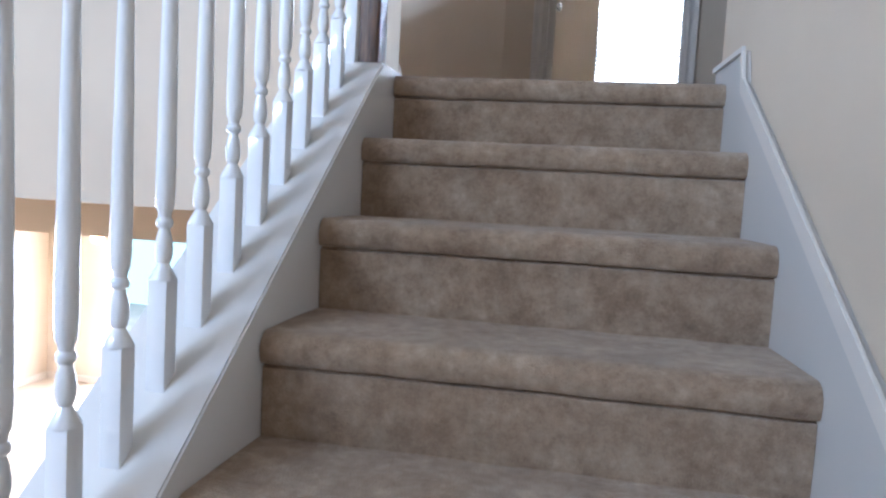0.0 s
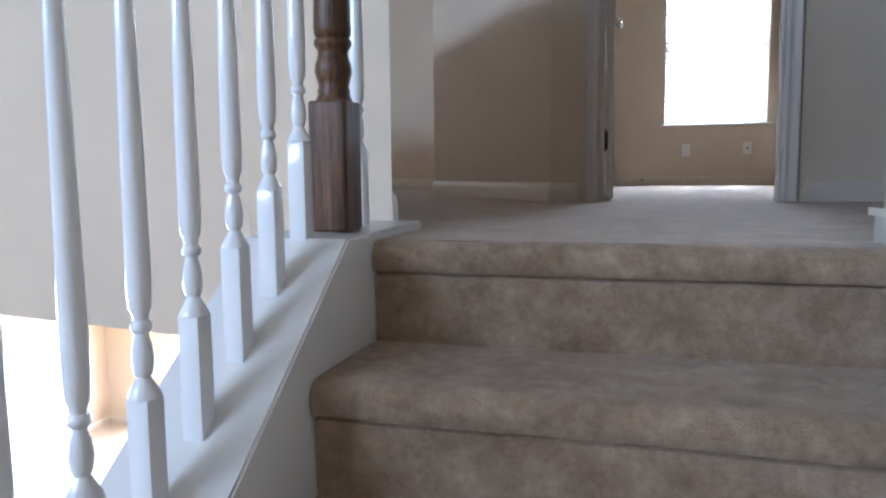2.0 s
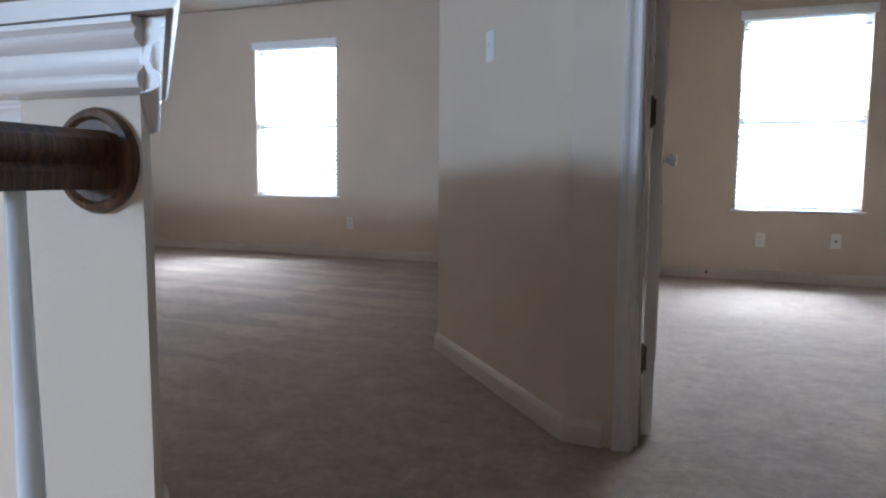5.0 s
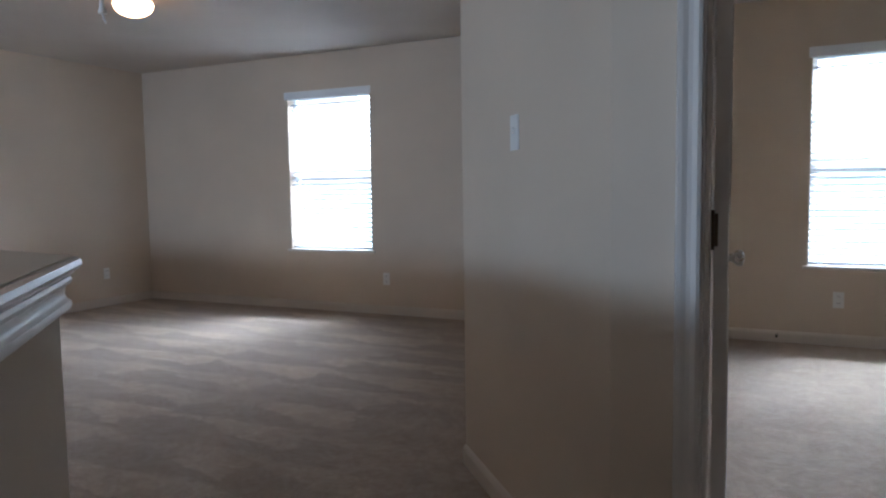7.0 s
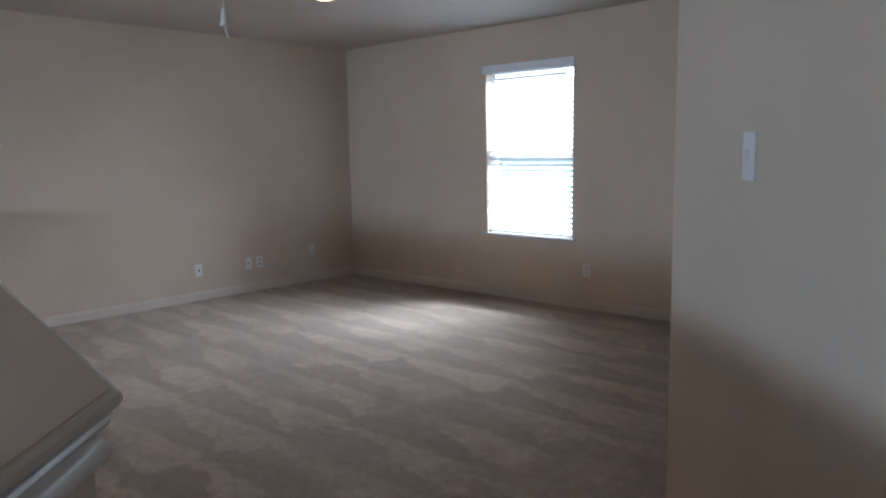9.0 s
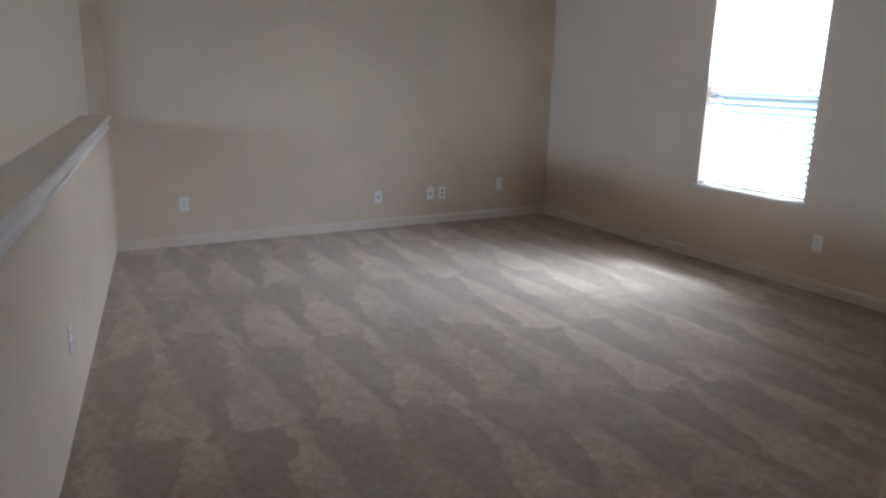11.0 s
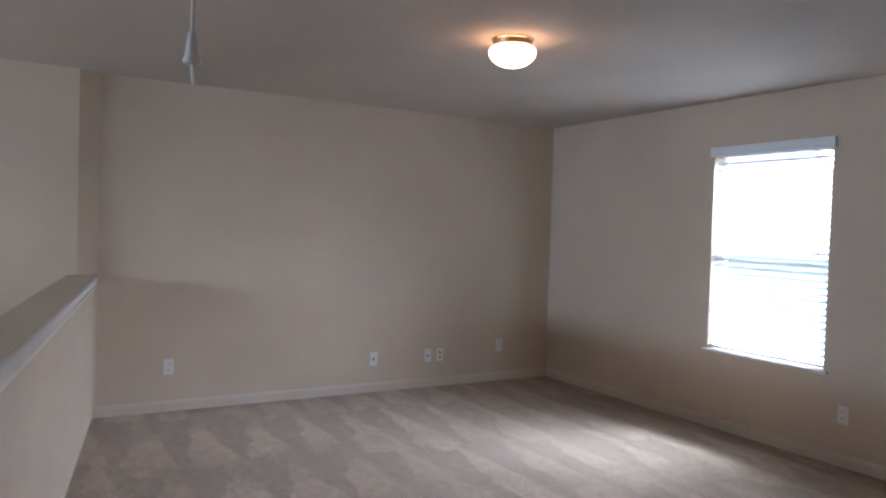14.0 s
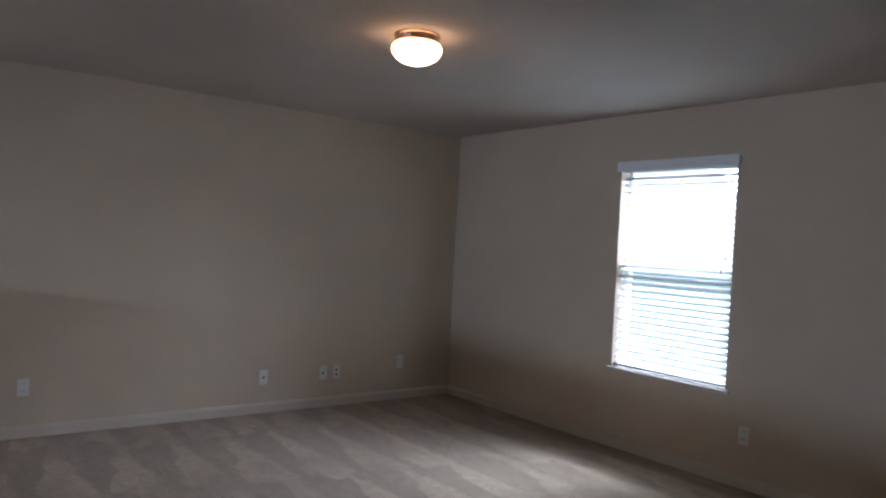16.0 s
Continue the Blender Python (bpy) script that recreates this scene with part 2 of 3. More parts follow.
def profile_x(bm, pts, x0, x1, cuts=1, wobble=0.0):
    """A (y, z) outline drawn out along x."""
    rings = []
    for k in range(cuts + 1):
        x = x0 + (x1 - x0) * k / cuts
        ring = []
        for i, (y, z) in enumerate(pts):
            d = wobble * noise.noise(Vector((x * 9, y * 9, z * 9)))
            ring.append(bm.verts.new((x, y + d, z + d * 0.7)))
        rings.append(ring)
    for a, b in zip(rings, rings[1:]):
        for i in range(len(pts)):
            j = (i + 1) % len(pts)
            bm.faces.new((a[i], a[j], b[j], b[i]))
    bm.faces.new(rings[0])
    bm.faces.new(rings[-1][::-1])
    return bm


def lathe(bm, outline, n=20, at=(0, 0, 0)):
    """An (r, z) outline turned about the z axis."""
    ax, ay, az = at
    rings = []
    for r, z in outline:
        rings.append([bm.verts.new((ax + r * math.cos(2 * math.pi * i / n), ay + r * math.sin(2 * math.pi * i / n), az + z)) for i in range(n)])
    for a, b in zip(rings, rings[1:]):
        for i in range(n):
            j = (i + 1) % n
            bm.faces.new((a[i], a[j], b[j], b[i]))
    bm.faces.new(rings[0][::-1])
    bm.faces.new(rings[-1])
    return bm


def shift(pts, d):
    """A plan polyline moved d metres to its right, mitred."""
    out = []
    for i, p in enumerate(pts):
        ns = []
        for a, b in ((i - 1, i), (i, i + 1)):
            if 0 <= a and b < len(pts):
                t = (Vector(pts[b]) - Vector(pts[a])).normalized()
                ns.append(Vector((t.y, -t.x)))
        m = sum(ns, Vector((0, 0))).normalized()
        out.append(tuple(Vector(p) + m * d / max(0.3, m.dot(ns[0]))))
    return out


def sweep(bm, path, outline):
    """An (out, z) outline carried along a plan polyline, out to the path's right."""
    rings = []
    cols = [shift(path, o) for o, _ in outline]
    for i in range(len(path)):
        rings.append([bm.verts.new((cols[k][i][0], cols[k][i][1], z)) for k, (_, z) in enumerate(outline)])
    for a, b in zip(rings, rings[1:]):
        for i in range(len(outline)):
            j = (i + 1) % len(outline)
            bm.faces.new((a[i], a[j], b[j], b[i]))
    bm.faces.new(rings[0])
    bm.faces.new(rings[-1][::-1])
    return bm


def structure(name, bm, material, label, category, smooth=False):
    return tagged(link_mesh(name, bm, material, smooth), label, category, kind="structure")


# ---- the place: levels and plan ----
H = 2.44           # ceiling
LOW = -2.87        # lower floor
SLAB = -0.45       # underside of the upper floor
RISE, RUN = 0.191, 0.263
BACK = 5.885       # inside of the back wall
LEFT = -5.9        # inside of the left wall
SW = 0.882           # stair width
FRONT = -4.6
D, C, E_ = (-0.070, 0.305), (-0.74, 1.025), (-5.9, 1.83)   # loft side of the half wall
M_ = (-2.6, 1.33)
A_, B_ = (-0.748, 2.84), (0.065, 1.90)                      # angled wall
DOOR0, DOOR1 = 0.277, 0.975                               # doorway
DY = 1.89

# floors
bm = bmesh.new()
prism(bm, [(-0.02, 0.03), (3.4, 0.03), (3.4, BACK), (LEFT, BACK), E_, M_, C, D, (-0.02, 0.31)], -0.012, 0.0)
structure("floor", bm, CARPET, "beige cut-pile carpet with vacuum marks", "carpet floor")
bm = bmesh.new()
prism(bm, [(-0.13, 0.075), (3.4, 0.075), (3.4, BACK), (LEFT, BACK), (LEFT, 1.72), (-0.77, 0.91), (-0.13, 0.25)], SLAB, -0.014)
structure("floor_slab", bm, WALL, "painted underside of the upper floor", "floor slab")
structure("lower_floor", boxes((LEFT, 0.9, FRONT, BACK, LOW - 0.1, LOW)), TILE, "pale beige floor of the lower room", "floor")
structure("ceiling", boxes((-6.2, 3.55, FRONT - 0.15, BACK + 0.15, H, H + 0.12)), CEIL, "matt off-white textured ceiling", "ceiling")


def wall_with_opening(name, x0, x1, y0, y1, z0, z1, holes, label):
    """A wall along x, pierced by holes of (x0, x1, z0, z1)."""
    bm = bmesh.new()
    x = x0
    for a, b, c, d in sorted(holes):
        box(bm, x, a, y0, y1, z0, z1)
        if c > z0:
            box(bm, a, b, y0, y1, z0, c)
        if d < z1:
            box(bm, a, b, y0, y1, d, z1)
        x = b
    box(bm, x, x1, y0, y1, z0, z1)
    bmesh.ops.remove_doubles(bm, verts=bm.verts, dist=1e-5)
    return structure(name, bm, WALL, label, "wall")


wall_with_opening("wall_back", -6.2, 3.55, BACK, BACK + 0.15, SLAB, H, [LOFT_WIN, BED_WIN], "beige painted wall with two windows")
wall_with_opening("wall_back_lower", -6.2, 1.05, BACK, BACK + 0.15, LOW - 0.1, SLAB, [(-4.95, -3.05, LOW + 0.02, -0.75)], "lower beige wall with a patio door opening")
structure("wall_left", boxes((LEFT - 0.15, LEFT, 1.85, BACK, SLAB, H)), WALL, "beige painted wall with outlets", "wall")
bm = bmesh.new()
prism(bm, [(LEFT - 0.15, 1.85), (LEFT, 1.85), (LEFT + 0.09, 1.715), (LEFT + 0.09, FRONT), (LEFT - 0.15, FRONT)], SLAB, H)
structure("wall_left_stairwell", bm, WALL, "beige wall of the open stairwell", "wall")
structure("wall_left_lower", boxes((-6.2, LEFT, FRONT, 2.3, LOW - 0.1, SLAB), (-6.2, LEFT, 4.1, BACK, LOW - 0.1, SLAB),
          (-6.2, LEFT, 2.3, 4.1, LOW - 0.1, -2.4), (-6.2, LEFT, 2.3, 4.1, -0.8, SLAB)), WALL, "lower beige wall with a window opening", "wall")
wall_with_opening("wall_front", -6.2, 3.55, FRONT - 0.15, FRONT, LOW - 0.1, H, [(-5.0, -1.6, 1.45, 2.05)], "beige front wall with a high wide window")
structure("wall_right_stairs", prism(bmesh.new(), [(SW - 0.007, 0.14), (SW - 0.05 * FRONT, FRONT), (SW + 0.4, FRONT), (SW + 0.12, 0.14)], LOW - 0.1, H), WALL, "beige wall beside the stairs", "wall")
structure("wall_hall_south", boxes((SW + 0.12, 3.55, 0.02, 0.14, 0, H)), WALL, "beige hall wall", "wall")
structure("wall_right", boxes((3.4, 3.55, 0.14, BACK, SLAB, H)), WALL, "beige end wall", "wall")
structure("wall_lower_right", boxes((SW, SW + 0.15, 0.14, BACK, LOW - 0.1, SLAB)), WALL, "lower beige side wall", "wall")
bm = bmesh.new()
prism(bm, [B_, (DOOR0 - 0.02, DY), (DOOR0 - 0.02, DY + 0.12), (0.11, DY + 0.12), (A_[0] + 0.12, A_[1] + 0.05), (A_[0] + 0.12, BACK), (A_[0], BACK), A_], 0, H)
structure("wall_angled", bm, WALL, "beige angled wall between loft and bedroom", "wall")
structure("wall_door", boxes((DOOR1 + 0.02, 3.4, DY, DY + 0.12, 0, H), (DOOR0 - 0.02, DOOR1 + 0.02, DY, DY + 0.12, 2.06, H)), WALL, "beige wall round the bedroom doorway", "wall")
structure("header_beam", boxes((LEFT, -0.13, 2.5, 2.7, -0.74, SLAB)), WALL, "beige dropped header in the lower room", "beam")

# half wall with its moulded cap
HW = [D, C, M_, E_]
back = shift(HW, -0.13)
run = (Vector(C) - Vector(D)).normalized()
back[0] = tuple(Vector(back[0]) + run * ((D[1] - back[0][1]) / run.y))


def square_off(bm, y):
    """Cut the ends by the stair square to the rail."""
    for v in bm.verts:
        if v.co.x > -0.45:
            v.co.xy += run * ((y - v.co.y) / run.y)
    return bm


bm = bmesh.new()
prism(bm, HW + back[::-1], SLAB, 1.006)
structure("half_wall", bm, WALL, "beige half wall round the stairwell", "half wall")
CAPZ = 1.006
cap = thing("half_wall_cap", "moulded cap on the half wall", "wall cap", kind="structure")
bm = bmesh.new()
mid = shift(HW, -0.065)
sweep(bm, mid, [(-0.10, CAPZ), (0.10, CAPZ), (0.106, CAPZ + 0.008), (0.104, CAPZ + 0.018), (0.097, CAPZ + 0.022), (-0.097, CAPZ + 0.022), (-0.104, CAPZ + 0.018), (-0.106, CAPZ + 0.008)])
part("cap_board", square_off(bm, D[1] - 0.032), CAPPAINT, cap)
bm = bmesh.new()
sweep(bm, mid, [(-0.092, CAPZ + 0.0225), (0.092, CAPZ + 0.0225), (0.090, CAPZ + 0.0245), (-0.090, CAPZ + 0.0245)])
part("cap_top", square_off(bm, D[1] - 0.02), WALL, cap, "beige painted top of the half wall")
PROF = [(0.0, 0.0), (0.026, 0.0), (0.026, -0.006), (0.020, -0.012), (0.023, -0.018), (0.021, -0.024), (0.012, -0.03), (0.010, -0.045),
        (0.013, -0.052), (0.019, -0.056), (0.021, -0.063), (0.018, -0.071), (0.010, -0.075), (0.0, -0.077)]
bm = bmesh.new()
sweep(bm, HW, [(o + 0.001, CAPZ - 0.001 + z) for o, z in PROF])
part("moulding", square_off(bm, D[1] - 0.012), CAPPAINT, cap, smooth=True)
bm = bmesh.new()
sweep(bm, back[::-1], [(o + 0.001, CAPZ - 0.001 + z) for o, z in PROF])
part("moulding", square_off(bm, D[1] - 0.012), CAPPAINT, cap, smooth=True)

bm = bmesh.new()
sweep(bm, [(back[0][0] - 0.02, D[1]), (D[0] + 0.018, D[1])], [(o + 0.0012, CAPZ - 0.0015 + z) for o, z in PROF])
part("moulding", bm, CAPPAINT, cap, smooth=True)

# baseboards
BASEPAINT = paint("off_white_baseboard_paint", (0.62, 0.545, 0.465), 0.4, 60, 0.05, 0.04)
BASE = [(0.0, 0.0), (0.013, 0.0), (0.013, 0.058), (0.010, 0.068), (0.006, 0.076), (0.0, 0.082)]


def baseboard(path, foot=0.0):
    bm = bmesh.new()
    sweep(bm, path, [(o + 0.001, foot + z + 0.001) for o, z in BASE])
    return structure("baseboard", bm, BASEPAINT, "low painted baseboard at the wall's foot", "baseboard")


baseboard([(LEFT, 1.84), (LEFT, BACK), (A_[0], BACK)])
baseboard([(A_[0], BACK - 0.02), A_, B_, (DOOR0 - 0.09, DY)])
baseboard([(A_[0] + 0.12, BACK), (3.4, BACK)])
baseboard([(DOOR1 + 0.09, DY), (3.4, DY)])
baseboard([D, C])
baseboard([(LEFT, FRONT), (LEFT, BACK), (-4.95, BACK)], LOW)
baseboard([(-3.05, BACK), (SW, BACK)], LOW)


# ---- stairs ----
def step_outline(k):
    """One carpeted step: rounded nosing, tread and riser."""
    z, y = -RISE * k, -RUN * k
    pts = [(y + RUN + 0.02, z), (y + 0.16, z), (y + 0.045, z - 0.001)]
    for i in range(6):
        a = radians(90 + 18 * i)
        pts.append((y + 0.028 + 0.030 * math.cos(a), z - 0.034 + 0.033 * math.sin(a)))
    pts += [(y + 0.001, z - 0.052), (y + 0.006, z - 0.058), (y + 0.020, z - 0.060), (y + 0.020, z - 0.063), (y + 0.013, z - 0.067), (y + 0.014, z - 0.12)]
    pts += [(y + 0.016, z - RISE - 0.002), (y + 0.06, z - RISE - 0.002), (y + 0.06, z - 0.09), (y + RUN + 0.02, z - 0.09)]
    return pts


def skew(bm, fade=False):
    """The stair wall runs a few degrees off the flight, widening downwards."""
    for v in bm.verts:
        v.co.x -= 0.05 * v.co.y * (min(1, max(0, v.co.x / SW)) if fade else 1)
    return bm


stairs = thing("staircase", "straight flight of carpeted steps in beige pile", "staircase", kind="structure")
for k in range(15):
    bm = bmesh.new()
    profile_x(bm, step_outline(k) if k else [(min(y, 0.06), z) for y, z in step_outline(0) if y != 0.16], 0.002, SW - 0.014, 60, 0.0025)
    skew(bm, True)
    part("carpeted_step", bm, STAIR_CARPET, stairs, smooth=True)

bm = bmesh.new()
profile_x(bm, [(-3.95, LOW), (-3.95, 0.775 * -3.85 + 0.012), (-0.10, 0.012), (0.302, 0.018), (0.302, -0.44), (0.03, -0.44), (-0.1, -0.5), (-3.3, LOW)], -0.2, 0.0)
bmesh.ops.bevel(bm, geom=[e for e in bm.edges if abs(e.verts[0].co.x - e.verts[1].co.x) < 1e-5], offset=0.004, segments=2, affect="EDGES")
structure("stair_curb", bm, STRING, "white painted closed stringer under the balustrade", "stringer")
bm = bmesh.new()
profile_x(bm, [(-3.95, LOW), (-3.95, 0.655 * -3.95 + 0.085), (-0.175, -0.03), (-0.15, 0.048), (0.138, 0.048), (0.138, -0.3), (-3.6, LOW)], SW - 0.014, SW - 0.001)
structure("skirt_board", skew(bm), SKIRT, "white painted skirt board along the stair wall", "skirt board")
bm = bmesh.new()
profile_x(bm, [(-3.95, 0.655 * -3.95 + 0.06), (-3.95, 0.655 * -3.95 + 0.095), (-0.18, -0.02), (-0.155, 0.058), (0.145, 0.058), (0.145, 0.045), (-0.145, 0.045), (-0.165, -0.05)], SW - 0.022, SW - 0.0145)
structure("skirt_trim", skew(bm), TRIM, "thin white bead on the skirt board", "trim")

# balustrade
BX = -0.094


def baluster(height):
    b = thing("baluster", "glossy white turned wooden baluster with square foot", "baluster", group="balusters of the stair rail")
    bm = bmesh.new()
    h = 0.016
    box(bm, -h, h, -h, h, -0.03, 0.152, bevel=0.002)
    lathe(bm, [(0.021, 0.1515), (0.0205, 0.155), (0.012, 0.171), (0.0085, 0.178)], 14)
    part("square_foot", bm, GLOSS, b, smooth=True)
    bm = bmesh.new()
    lathe(bm, [(q * (0.86 if z > 0.26 else 0.8), z) for q, z in [(0.0105, 0.177), (0.014, 0.182), (0.0165, 0.191), (0.017, 0.202), (0.0145, 0.218), (0.011, 0.228), (0.0105, 0.232), (0.015, 0.235), (0.0165, 0.240), (0.015, 0.245),
               (0.012, 0.248), (0.0125, 0.256), (0.0155, 0.262), (0.0175, 0.285), (0.0175, 0.33), (0.0155, 0.48), (0.012, 0.69), (0.0105, height)]], 16)
    part("turned_shaft", bm, GLOSS, b, smooth=True)
    return b


first = baluster(0.83)
ys = [-0.089 - 0.1060 * i for i in range(33)]
first.matrix_world = pose(BX, ys[0], 0.775 * (ys[0] + 0.1) + 0.02)
for y in ys[1:]:
    copy_thing(first, pose(BX, y, 0.775 * (y + 0.1) + 0.02))
copy_thing(first, pose(BX, 0.172, 0.016))

newel = thing("newel_post", "dark stained oak newel post with turned middle", "newel post", at=pose(-0.086, 0.042, 0.015))
part("base_block", box(bmesh.new(), -0.038, 0.038, -0.038, 0.038, 0, 0.246, bevel=0.005), OAK, newel)
bm = bmesh.new()
lathe(bm, [(0.036, 0.245), (0.033, 0.252), (0.030, 0.258), (0.031, 0.266), (0.028, 0.272), (0.031, 0.285), (0.0355, 0.300), (0.034, 0.315), (0.029, 0.328), (0.028, 0.338),
           (0.033, 0.346), (0.036, 0.352), (0.035, 0.359), (0.031, 0.363), (0.0345, 0.370), (0.036, 0.38), (0.034, 0.44), (0.030, 0.52), (0.027, 0.560), (0.027, 0.563),
           (0.033, 0.569), (0.034, 0.575), (0.030, 0.580), (0.027, 0.584), (0.027, 0.605), (0.031, 0.611), (0.036, 0.617), (0.036, 0.624), (0.031, 0.629), (0.031, 0.634)], 28)
part("turned_shaft", bm, OAK, newel, smooth=True)
part("top_block", box(bmesh.new(), -0.0405, 0.0405, -0.0405, 0.0405, 0.633, 0.93, bevel=0.005), OAK, newel)
bm = bmesh.new()
lathe(bm, [(0.05, 0.928), (0.054, 0.938), (0.05, 0.948), (0.03, 0.956), (0.036, 0.985), (0.03, 1.01), (0.01, 1.022)], 24)
part("cap", bm, OAK, newel, smooth=True)

RAIL = [(-0.028, -0.03), (0.028, -0.03), (0.030, -0.012), (0.024, -0.004), (0.030, 0.008), (0.028, 0.022), (0.016, 0.032), (-0.016, 0.032), (-0.028, 0.022), (-0.030, 0.008), (-0.024, -0.004), (-0.030, -0.012)]


def rail(y0, z0, y1, z1, dx=0.0):
    bm = bmesh.new()
    a = [bm.verts.new((BX + 0.004 + x, y0, z0 + z)) for x, z in RAIL]
    b = [bm.verts.new((BX + 0.004 + dx + x, y1, z1 + z)) for x, z in RAIL]
    for i in range(len(RAIL)):
        j = (i + 1) % len(RAIL)
        bm.faces.new((a[i], a[j], b[j], b[i]))
    bm.faces.new(a)
    bm.faces.new(b[::-1])
    return bm


hand = thing("handrail", "dark stained oak handrail on the balustrade", "handrail")
part("sloped_rail", rail(-3.7, 0.75 * -3.7 + 0.882, 0.004, 0.885), OAK, hand, smooth=True)
part("level_rail", rail(0.082, 0.860, 0.294, 0.858, -0.036), OAK, hand, smooth=True)
bm = bmesh.new()
lathe(bm, [(0.056, 0), (0.058, 0.006), (0.055, 0.012), (0.048, 0.014), (0.044, 0.009), (0.001, 0.009)], 32)
bmesh.ops.transform(bm, matrix=pose(-0.128, D[1] - 0.001, 0.858, 90, 0, 0), verts=bm.verts)
part("rosette", bm, OAK, hand, "round oak rosette against the wall end", smooth=True)

# lower newel
post = thing("newel_post", "dark stained oak newel post at the stair foot", "newel post", at=pose(-0.083, -3.72, LOW))
part("post", box(bmesh.new(), -0.0415, 0.0415, -0.0415, 0.0415, 0, 1.2, bevel=0.004), OAK, post)


# ---- windows and blinds ----
def window(name, x0, x1, z0, z1, y0, label):
    w = thing(name, label, "window", kind="structure")
    f = 0.04
    part("window_frame", boxes((x0, x0 + f, y0 + 0.09, y0 + 0.14, z0, z1), (x1 - f, x1, y0 + 0.09, y0 + 0.14, z0, z1),
         (x0 + f, x1 - f, y0 + 0.09, y0 + 0.14, z0, z0 + f), (x0 + f, x1 - f, y0 + 0.09, y0 + 0.14, z1 - f, z1)), VINYL, w)
    zm = (z0 + z1) / 2 + 0.02
    part("meeting_rail", boxes((x0 + f, x1 - f, y0 + 0.085, y0 + 0.135, zm - 0.03, zm + 0.03)), VINYL, w)
    for a, b in ((z0 + f, zm - 0.03), (zm + 0.03, z1 - f)):
        g = part("pane", boxes((x0 + f, x1 - f, y0 + 0.112, y0 + 0.116, a, b)), GLASS, w)
        g.visible_shadow = False
    part("window_sill", box(bmesh.new(), x0 - 0.035, x1 + 0.035, y0 - 0.03, y0 + 0.085, z0 - 0.02, z0 + 0.002, bevel=0.006), TRIM, w)
    return w


window("window_1", *LOFT_WIN, BACK, "white vinyl single-hung window in the loft wall")
window("window_2", *BED_WIN, BACK, "white vinyl single-hung window in the bedroom wall")


def blind(x0, x1, z0, z1, y0, label):
    b = thing("window_blind", label, "blind", at=pose((x0 + x1) / 2, y0 + 0.042, z0))
    w, h = (x1 - x0) / 2 - 0.006, z1 - z0
    part("valance", box(bmesh.new(), -w - 0.03, w + 0.03, -0.068, -0.05, h - 0.035, h + 0.035, bevel=0.003), SLAT, b)
    part("head_rail", boxes((-w, w, -0.025, 0.025, h - 0.04, h - 0.002)), SLAT, b)
    part("bottom_rail", box(bmesh.new(), -w, w, -0.025, 0.025, 0.012, 0.030, bevel=0.003), SLAT, b)
    pitch, sl = 0.0445, None
    n = int((h - 0.09) / pitch)
    for i in range(n):
        if sl is None:
            bm = bmesh.new()
            pts = [(-0.025, -0.0015), (0.0, 0.0012), (0.025, -0.0015), (0.025, 0.0010), (0.0, 0.0038), (-0.025, 0.0010)]
            profile_x(bm, pts, -w, w)
            bmesh.ops.transform(bm, matrix=pose(0, 0, 0, 32, 0, 0), verts=bm.verts)
            s = part("slat", bm, SLAT, b)
            sl = s.data
        else:
            s = new("slat", sl)
            s.parent = b
        s.location = (0, 0, 0.055 + i * pitch)
    for x in (-w * 0.72, w * 0.72):
        for y in (-0.027, 0.027):
            part("ladder_cord", boxes((x - 0.001, x + 0.001, y - 0.0008, y + 0.0008, 0.02, h - 0.03)), CORD, b)
    for dx, drop in ((0.05, 0.62), (0.075, 0.70)):
        bm = boxes((w - dx - 0.001, w - dx + 0.001, -0.034, -0.032, h - drop, h - 0.04))
        lathe(bm, [(0.002, h - drop + 0.004), (0.006, h - drop - 0.006), (0.007, h - drop - 0.026), (0.003, h - drop - 0.03)], 10, at=(w - dx, -0.033, 0))
        part("lift_cord", bm, CORD, b)
    return b


blind(*LOFT_WIN, BACK, "white slatted blind lowered with open slats")
blind(*BED_WIN, BACK, "white slatted blind lowered over bedroom window")

# lower patio door
pd = thing("door_2", "white framed glazed patio door below", "patio door", kind="structure")
bm = bmesh.new()
for x in (-4.95, -4.03, -3.11):
    box(bm, x, x + 0.06, BACK + 0.04, BACK + 0.1, LOW + 0.02, -0.75)
box(bm, -4.95, -3.05, BACK + 0.04, BACK + 0.1, -0.83, -0.75)
part("door_frame", bm, VINYL, pd)


# ---- bedroom door ----
def casing(bm, y, s):
    prof = [(0.0, 0.0), (0.0, 0.012), (0.008, 0.017), (0.02, 0.012), (0.03, 0.013), (0.041, 0.019), (0.050, 0.021), (0.055, 0.014), (0.057, 0.0)]
    for x, d in ((DOOR0 - 0.005, -1), (DOOR1 + 0.005, 1)):
        lo = [bm.verts.new((x + d * o, y + s * (t + 0.001), 0.001)) for o, t in prof]
        hi = [bm.verts.new((x + d * o, y + s * (t + 0.001), 2.045 + o)) for o, t in prof]
        for i in range(len(prof)):
            j = (i + 1) % len(prof)
            bm.faces.new((lo[i], lo[j], hi[j], hi[i]))
        bm.faces.new(lo)
        bm.faces.new(hi)
    lo = [bm.verts.new((DOOR0 - 0.005 - o, y + s * (t + 0.001), 2.045 + o)) for o, t in prof]
    hi = [bm.verts.new((DOOR1 + 0.005 + o, y + s * (t + 0.001), 2.045 + o)) for o, t in prof]
    for i in range(len(prof)):
        j = (i + 1) % len(prof)
        bm.faces.new((lo[i], lo[j], hi[j], hi[i]))
    return bm


